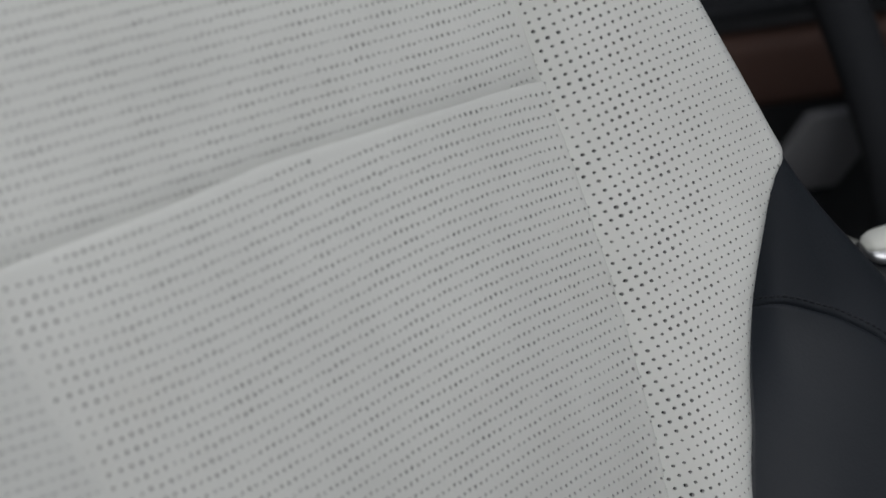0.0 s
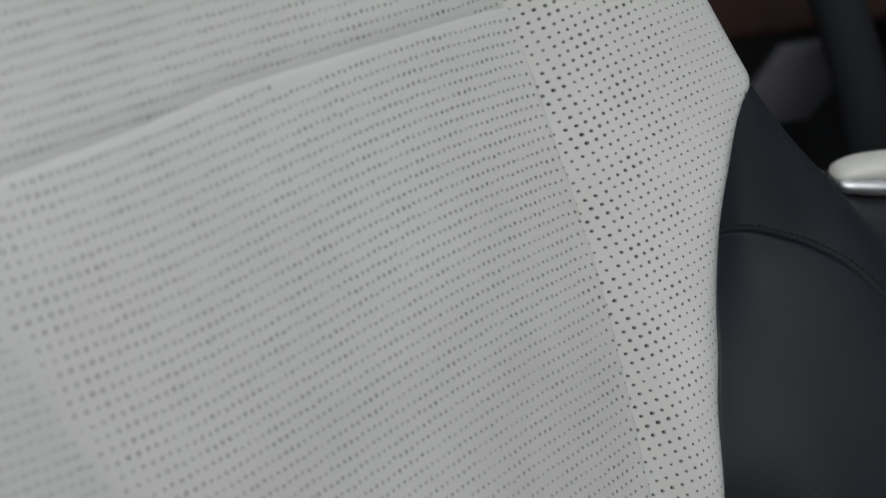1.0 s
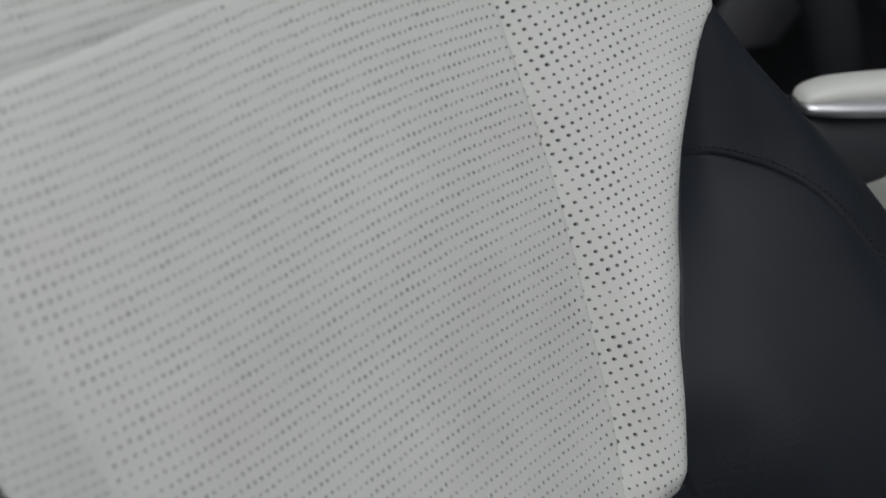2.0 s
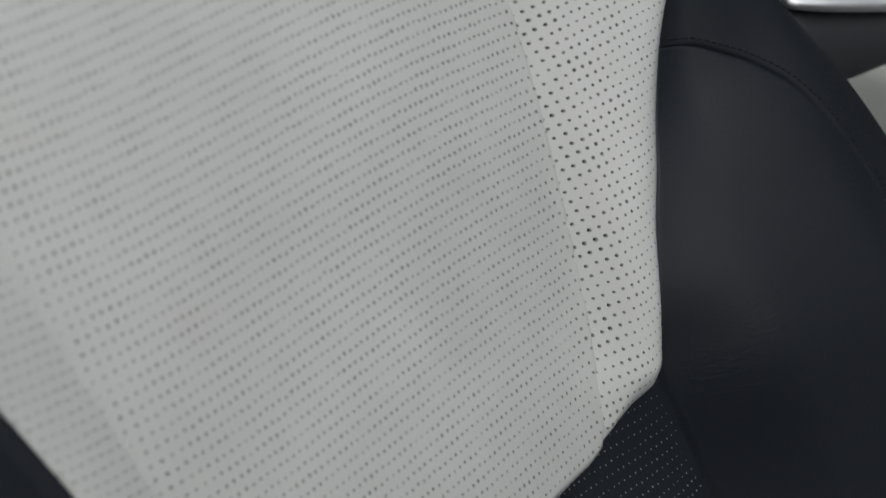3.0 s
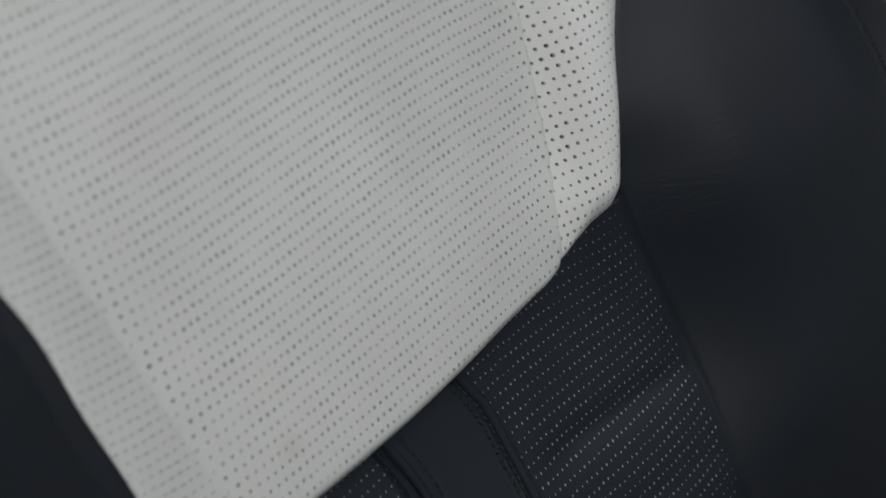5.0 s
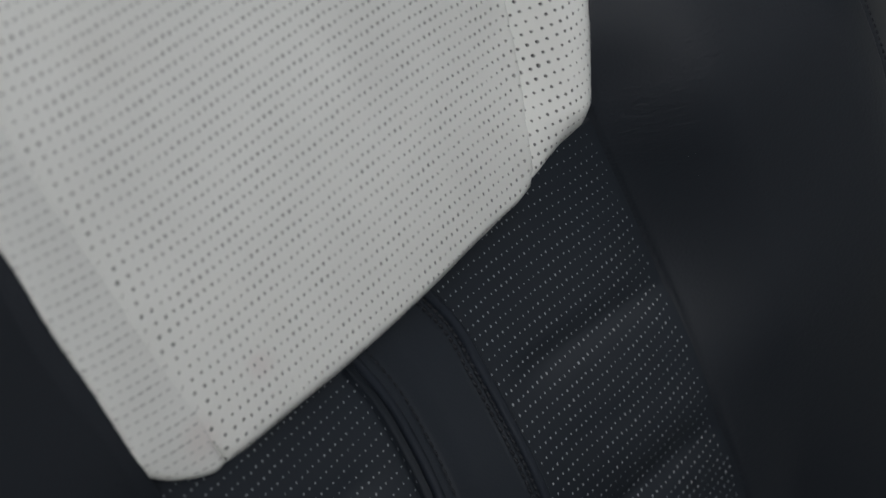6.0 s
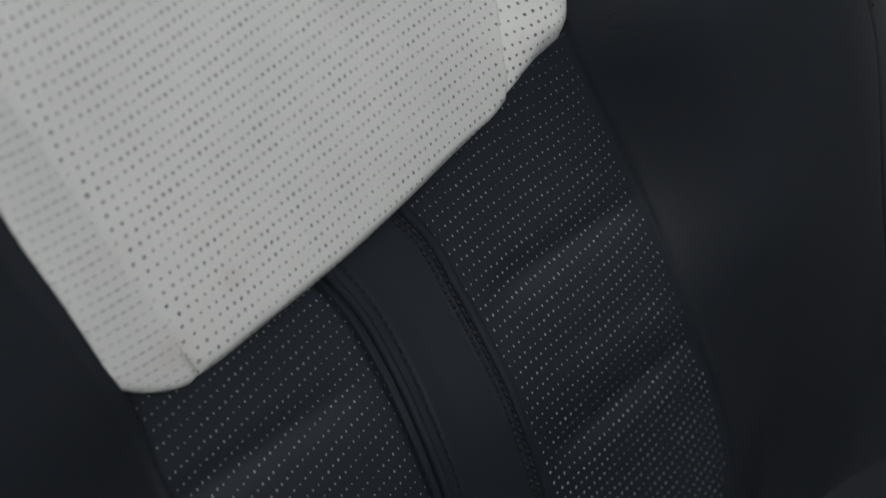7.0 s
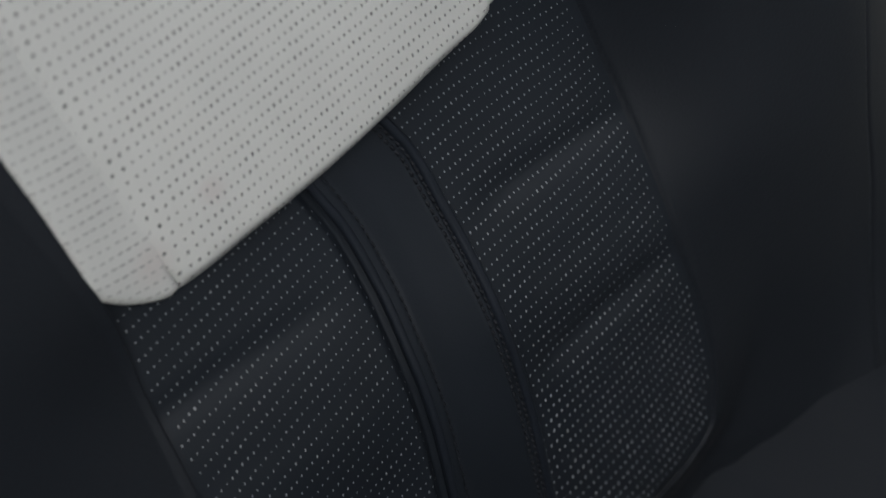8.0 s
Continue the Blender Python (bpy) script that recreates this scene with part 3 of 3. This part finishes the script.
part("side_strip", upholstery("side_strip", strip_l, left_height, np.arange(-72, 0), np.arange(-34, 112), WHITE, WALL, WALL,
     radius=strip_bend_l, drop=0.8, depth=0.0004, hole=punched(0.34, 0.095, 0.2), margin=0.0, warp=lambda i, j: (0.00415 * i + 0.00101 * j, 0.0046 * j - 0.00054 * i)), SEAT, "white perforated leather")

# bolsters
SEAM = [(0.1690, 0.1705), (0.1836, 0.1663), (0.1912, 0.1629), (0.2020, 0.1558), (0.2140, 0.1470), (0.2275, 0.1335), (0.2380, 0.1175), (0.2478, 0.0960), (0.2568, 0.0710), (0.2640, 0.0400),
        (0.2685, 0.0060), (0.2697, -0.0172), (0.2701, -0.0352), (0.2680, -0.0580), (0.2645, -0.090), (0.2640, -0.1208), (0.2665, -0.1624), (0.2645, -0.202), (0.258, -0.27), (0.249, -0.33), (0.235, -0.42)]


def spline(points, per=6):
    """A smooth line through points."""
    p = np.array(points)
    q = np.vstack([2 * p[0] - p[1], p, 2 * p[-1] - p[-2]])
    out = []
    for a, b, c, d in zip(q, q[1:], q[2:], q[3:]):
        for t in np.arange(per) / per:
            out.append(0.5 * (2 * b + (c - a) * t + (2 * a - 5 * b + 4 * c - d) * t * t + (3 * b - a - 3 * c + d) * t ** 3))
    return np.array(out + [p[-1]])


LINE = spline(SEAM)


def bolster_pieces(sign):
    flip = np.array([sign, 1.0])
    edge = edge_r if sign > 0 else (lambda v: -edge_l(v))
    low = low_r if sign > 0 else (lambda v: -low_l(v))
    lift = right_height if sign > 0 else left_height
    start = 0.041 if sign > 0 else 0.010
    main = [tuple(p) for p in LINE] + [(0.085, -0.43)] + [(float(low(v)), v) for v in np.linspace(-0.285, start - 0.004, 40)] \
        + [(float(edge(v)), v) for v in np.linspace(start, 0.169, 25)]
    outer = [tuple(p) for p in LINE[::-1]] + [(float(edge(v)), v) for v in np.linspace(0.1725, 0.222, 10)] + [(0.2075, 0.2315)] \
        + [(float(rim_r(v)) + 0.028, v) for v in np.linspace(0.226, -0.42, 48)]
    us = np.arange(0.08, 0.39, 0.005)
    rows = np.arange(-0.45, 0.26, 0.005)
    made = []
    for name, pts in (("bolster", main), ("bolster_side", outer)):
        poly = outline(pts) * flip
        cols = us if sign > 0 else -us[::-1]
        made.append(part(name, upholstery(name, poly, lift, cols, rows, NAVY, radius=lambda u, v: 0.0014 + 0.0013 * smooth(0.010, 0.026, np.abs(u) - edge(np.clip(v, 0.0, 0.222))), drop=0.70, crisp=True), SEAT, "smooth navy leather"))
    return made


PIECES = bolster_pieces(1)
bolster_pieces(-1)


def stitch_row(name, line, height, parent, pitch=0.0046, length=0.0034, thick=0.00045, lift=0.0002):
    """A row of short thread stitches laid along a line."""
    p = np.array(line)
    run = np.concatenate(([0], np.cumsum(np.hypot(*np.diff(p, axis=0).T))))
    bm = bmesh.new()
    for s in np.arange(0.002, run[-1] - length, pitch):
        ends = []
        for k in range(5):
            t = s + length * k / 4
            u, v = np.interp(t, run, p[:, 0]), np.interp(t, run, p[:, 1])
            arch = lift + thick * 0.6 * math.sin(math.pi * k / 4) - (0.0006 if k in (0, 4) else 0)
            ends.append(Vector((u, v, float(height(np.array(u), np.array(v))) + arch)))
        d = (ends[-1] - ends[0]).normalized()
        a = d.cross(Vector((0, 0, 1))).normalized()
        b = a.cross(d)
        rings = [[bm.verts.new(e + thick * (math.cos(i * math.pi / 3) * a + math.sin(i * math.pi / 3) * b)) for i in range(6)] for e in ends]
        for r0, r1 in zip(rings, rings[1:]):
            for i in range(6):
                bm.faces.new((r0[i], r0[(i + 1) % 6], r1[(i + 1) % 6], r1[i]))
    return part(name, to_mesh(name, bm, THREAD), parent, "dark sewing thread", "stuff")


def shifted(line, d):
    """A line moved sideways by d."""
    p = np.array(line)
    t = np.gradient(p, axis=0)
    t /= np.linalg.norm(t, axis=1)[:, None]
    return p + d * np.stack([-t[:, 1], t[:, 0]], -1)


stitch_row("stitching", shifted(LINE[:70], 0.0034), right_height, PIECES[1], pitch=0.0034, length=0.0027, thick=0.00058, lift=0.0)

# lower part of the backrest
strap_a = curve_of((-0.30, -0.019), (-0.1851, -0.0139), (-0.1443, -0.0110), (-0.104, -0.0096), (-0.0676, -0.0085), (-0.0378, -0.0113), (-0.0141, -0.0182), (0.02, -0.026))
strap_b = curve_of((-0.30, 0.031), (-0.2143, 0.0320), (-0.1698, 0.0332), (-0.1286, 0.0332), (-0.0922, 0.033), (-0.0539, 0.0309), (-0.0231, 0.0266), (-0.0084, 0.0206), (0.03, 0.008))
lv = np.linspace(-0.285, 0.012, 40)
low_right = outline([(float(strap_b(v)) + 0.001, v) for v in lv[::-1]] + [(float(low_r(v)) + 0.001, v) for v in np.linspace(-0.285, 0.032, 40)])
low_left = outline([(float(low_l(v)) - 0.001, v) for v in np.linspace(0.006, -0.285, 40)] + [(float(strap_a(v)), v) for v in np.linspace(-0.285, 0.006, 40)])
DARK_ROWS = np.arange(-0.30, 0.045, 0.0049)
# hole size stands in for shade: smaller, dimmer holes near the white panel
for poly, lay, wide in ((low_left, LOW_L_LAY, 0.125), (low_right, LOW_R_LAY, 0.145)):
    part("lumbar_panel", upholstery("lumbar_panel", poly, lumbar_height, np.arange(-60, 75), np.arange(-60, 40), CHARCOAL, BACKING, radius=0.002, drop=0.6,
         warp=lay, hole=punched(wide, wide * 0.92, 0.15, taper=lambda u, v: 0.75 + 0.25 * smooth(0.03, -0.06, v) + 0.25 * smooth(-0.13, -0.20, v)), depth=0.0004), SEAT, "dark perforated leather over pale backing")


def strap_height(u, v):
    """The centre band, raised beside its piping and at the double seam."""
    a, b = u - strap_a(v), u - strap_b(v)
    sewn = np.exp(-(b / 0.0011) ** 2) + np.exp(-((b - 0.0030) / 0.0011) ** 2) + 0.7 * np.exp(-((a - 0.0080) / 0.0013) ** 2)
    flange = 0.0009 * smooth(-0.0022, -0.0006, b)
    return lumbar_height(u, v) + 0.0008 + 0.0014 * (1 - smooth(0.004, 0.022, a)) + flange - 0.0009 * sewn


strap_poly = outline([(float(strap_a(v)), v) for v in np.linspace(0.01, -0.285, 40)] + [(float(strap_b(v)) + 0.0082, v) for v in np.linspace(-0.285, 0.012, 40)])
BAND = part("centre_band", upholstery("centre_band", strap_poly, strap_height, np.arange(-0.04, 0.06, 0.0012), DARK_ROWS, CHARCOAL, radius=0.0012, drop=0.9), SEAT, "smooth dark leather band")
welt_v = np.linspace(0.008, -0.285, 90)
part("piping", tube_mesh("piping", [(float(strap_a(v)) + 0.0012, v, float(lumbar_height(strap_a(v) + 0.001, v)) + 0.0018) for v in welt_v], 0.0023, WELT, 12), SEAT, "blue-black leather piping")
flange_poly = outline([(float(strap_b(v)) + 0.0036, v) for v in np.linspace(0.008, -0.285, 40)] + [(float(strap_b(v)) + 0.0086, v) for v in np.linspace(-0.285, 0.010, 40)])
part("seam_flange", upholstery("seam_flange", flange_poly, lambda u, v: strap_height(u, v) + 0.0010 + 0.0006 * np.sin(np.clip((u - strap_b(v) - 0.0036) / 0.005, 0, 1) * math.pi), np.arange(0.0, 0.06, 0.0012), DARK_ROWS, WELT,
     radius=0.0010, drop=0.8), SEAT, "blue-black folded leather edge")
for off in (0.0, 0.0030):
    stitch_row("stitching", [(float(strap_b(v)) + off, v) for v in np.linspace(0.006, -0.28, 60)], strap_height, BAND, pitch=0.0040, length=0.0030, thick=0.00080, lift=0.0002)
stitch_row("stitching", [(float(strap_a(v)) + 0.0080, v) for v in np.linspace(0.0, -0.28, 60)], strap_height, BAND, thick=0.00052)

# body behind the covers
part("backrest_shell", box_mesh("backrest_shell", (0.46, 0.78, 0.10), PLASTIC, 0.04, 5, (0.0, 0.06, -0.115)), SEAT, "black moulded shell")

part("side_cover", box_mesh("side_cover", (0.05, 0.28, 0.16), SATIN, 0.02, 4, (0.337, -0.30, -0.10)), SEAT, "black moulded side cover")

# cushion
def cushion():
    """The seat cushion: raised sides that round over, a rounded front, and pulled wrinkles where it meets the backrest."""
    us, fs = np.linspace(-0.34, 0.34, 171), np.concatenate([np.linspace(0, 0.35, 50), np.linspace(0.36, 1, 26)])
    u, f = np.meshgrid(us, fs, indexing="ij")
    w = np.abs(u)
    side = 0.058 * smooth(0.06, 0.29, w) - 0.16 * smooth(0.27, 0.345, w) ** 2
    front = -0.10 * smooth(0.85, 1.0, f) ** 2
    pulled = 0.0050 * np.sin(u * 165 + 3.0 * np.sin(u * 41) + 4 * f) * np.exp(-(f - 0.05) ** 2 / 0.02) * smooth(0.10, 0.16, w)
    sunk = -0.030 * np.exp(-f / 0.05)
    z = 0.446 + side + front + 0.04 * f + pulled + sunk
    y = 0.05 - 0.58 * f
    top = np.stack([u, y, z], -1).reshape(-1, 3)
    n, m = u.shape
    idx = np.arange(n * m).reshape(n, m)
    bm = bmesh.new()
    vs = [bm.verts.new(p) for p in top]
    for a in range(n - 1):
        for b in range(m - 1):
            bm.faces.new([vs[k] for k in (idx[a, b], idx[a, b + 1], idx[a + 1, b + 1], idx[a + 1, b])])
    rim = [e for e in bm.edges if e.is_boundary]
    res = bmesh.ops.extrude_edge_only(bm, edges=rim)
    for v in (g for g in res["geom"] if isinstance(g, bmesh.types.BMVert)):
        v.co.z = 0.27
    return to_mesh("cushion", bm, NAVY)


cush = part("cushion", cushion(), SEAT, "navy leather seat cushion")
cush.matrix_parent_inverse = SEAT.matrix_world.inverted()

# ---------------------------------------------------------------- far door and trim beyond the seat
def place(matrix, mesh):
    mesh.transform(matrix)
    return mesh


DOOR = thing("door", "dark car door with brown trim and pale lower panel", "car door")
part("door_panel", box_mesh("door_panel", (0.06, 1.34, 0.34), TRIM_DARK, 0.02, 3, (0.60, -0.49, 0.92)), DOOR, "black upper panel")
part("lower_panel", place(pose(0.465, -0.1, 0.56, 0, 10, 0), box_mesh("lower_panel", (0.05, 2.2, 0.44), CREAM, 0.02, 3)), DOOR, "pale leather lower panel")

TRIM = thing("trim_board", "brown trim board with a rounded upper edge", "trim board")
part("board", place(pose(0.645, 0.439, 0.828, 0, -4, -41), box_mesh("board", (0.45, 0.0375, 0.0625), BROWN, 0.015, 5)), TRIM, "brown board")
part("ledge", place(pose(0.645, 0.455, 0.882, 0, -4, -41), box_mesh("ledge", (0.45, 0.0625, 0.015), SATIN, 0.006, 4)), TRIM, "black ledge")

AT = pose(0.3, 0.086, 0.908, 0, 11, -24)
ARM = thing("door_pull", "cream and chrome door pull on a dark base", "door pull")
def loft(name, stations, material, sides=20):
    """A closed body through elliptic sections (x, y, z, half width, half height)."""
    bm = bmesh.new()
    rings = []
    for x, y, z, a, b in spline(stations, 5):
        rings.append([bm.verts.new((x, y + a * math.copysign(abs(math.cos(k)) ** 0.8, math.cos(k)), z + b * math.copysign(abs(math.sin(k)) ** 0.8, math.sin(k))))
                      for k in (2 * math.pi * i / sides for i in range(sides))])
    for r0, r1 in zip(rings, rings[1:]):
        for i in range(sides):
            bm.faces.new((r0[i], r0[(i + 1) % sides], r1[(i + 1) % sides], r1[i]))
    bm.faces.new(rings[0][::-1])
    bm.faces.new(rings[-1])
    return to_mesh(name, bm, material)


part("pad", place(AT, loft("pad", [(0.0, 0.011, -0.001, 0.004, 0.0010), (0.003, 0.011, 0.0005, 0.008, 0.0034), (0.010, 0.011, 0.0025, 0.010, 0.0046), (0.022, 0.011, 0.0042, 0.011, 0.0056),
     (0.05, 0.011, 0.0058, 0.011, 0.0064), (0.12, 0.011, 0.008, 0.011, 0.008), (0.30, 0.011, 0.010, 0.011, 0.009)], CREAM)), ARM, "cream leather pad")
part("trim", place(AT, loft("trim", [(0.0, 0.010, -0.003, 0.004, 0.0012), (0.003, 0.0095, -0.0036, 0.009, 0.0036), (0.012, 0.0095, -0.0036, 0.0115, 0.0048), (0.04, 0.009, -0.0036, 0.013, 0.0054),
     (0.15, 0.009, -0.0036, 0.013, 0.0056), (0.30, 0.009, -0.0036, 0.013, 0.006)], CHROME)), ARM, "satin chrome edge")
part("base", place(AT, loft("base", [(0.006, 0.022, -0.012, 0.010, 0.004), (0.014, 0.024, -0.0245, 0.020, 0.0170), (0.026, 0.026, -0.0320, 0.024, 0.0245), (0.050, 0.028, -0.0318, 0.025, 0.0248), (0.078, 0.028, -0.0260, 0.025, 0.0190),
     (0.12, 0.028, -0.0180, 0.025, 0.0110), (0.29, 0.028, -0.012, 0.022, 0.006)], PLASTIC)), ARM, "dark base")

PAD = thing("side_bracket", "grey moulded bracket beside the seat", "bracket")
TILT = pose(0.569, 0.352, 0.794, 12, -4, -38)
SHEAR = Matrix(((1, 0, 0.7, 0), (0, 1, 0, 0), (0, 0, 1, 0), (0, 0, 0, 1)))
part("plate", place(TILT @ SHEAR, box_mesh("plate", (0.066, 0.014, 0.066), GREY, 0.004, 3, (0.006, 0.013, 0.0))), PAD, "grey moulded plate")
part("foot", place(TILT @ SHEAR, box_mesh("foot", (0.066, 0.0625, 0.1), SATIN, 0.0125, 3, (0.012, 0.045, -0.086))), PAD, "black foot")

BELT = thing("door_pillar", "dark slanting pillar trim", "pillar trim")
part("cover", tube_mesh("cover", [(0.577, 0.374, 1.126), (0.564, 0.349, 0.976), (0.563, 0.330, 0.926), (0.563, 0.302, 0.872), (0.557, 0.274, 0.819), (0.553, 0.255, 0.726)], 0.019, SATIN, 16), BELT, "dark slanting cover")
part("edge_seal", tube_mesh("edge_seal", [(0.614, 0.349, 1.126), (0.599, 0.322, 0.976), (0.597, 0.302, 0.926), (0.594, 0.273, 0.872), (0.587, 0.245, 0.819), (0.583, 0.224, 0.726)], 0.0075, SATIN, 12), BELT, "black rubber seal")

# ---------------------------------------------------------------- the car round the seat
def slab(name, size, place, material, label):
    ob = new(name, box_mesh(name, size, material, 0.01, 2, place))
    return tagged(ob, label, kind="structure")


slab("ground", (60, 60, 0.1), (0, 0, -0.05), TARMAC, "grey tarmac ground")
slab("floor", (1.5, 2.6, 0.06), (0.1, -0.3, 0.24), CARPET, "dark carpeted car floor")
slab("ceiling", (1.3, 0.8, 0.05), (0.15, 0.72, 1.62), LINER, "pale car roof lining")
slab("wall_rear", (1.4, 0.06, 1.3), (0.05, 1.1, 0.95), TRIM_DARK, "dark rear of the cabin")
slab("wall_far", (0.06, 1.1, 0.92), (0.82, 0.62, 0.66), TRIM_DARK, "dark lower trim of the far side")
# unseen light blocker where a dashboard would be, sized to cut low front sky
slab("wall_front", (1.4, 0.5, 0.90), (0.05, -1.16, 0.75), PLASTIC, "unseen dark block in place of a dashboard, shading the lower seat")
# added out of view: its height keeps low side light off the lower seat
slab("wall_near", (0.08, 2.6, 0.86), (-0.62, -0.15, 0.74), PLASTIC, "unseen dark wall added to shade the lower seat from the near side")
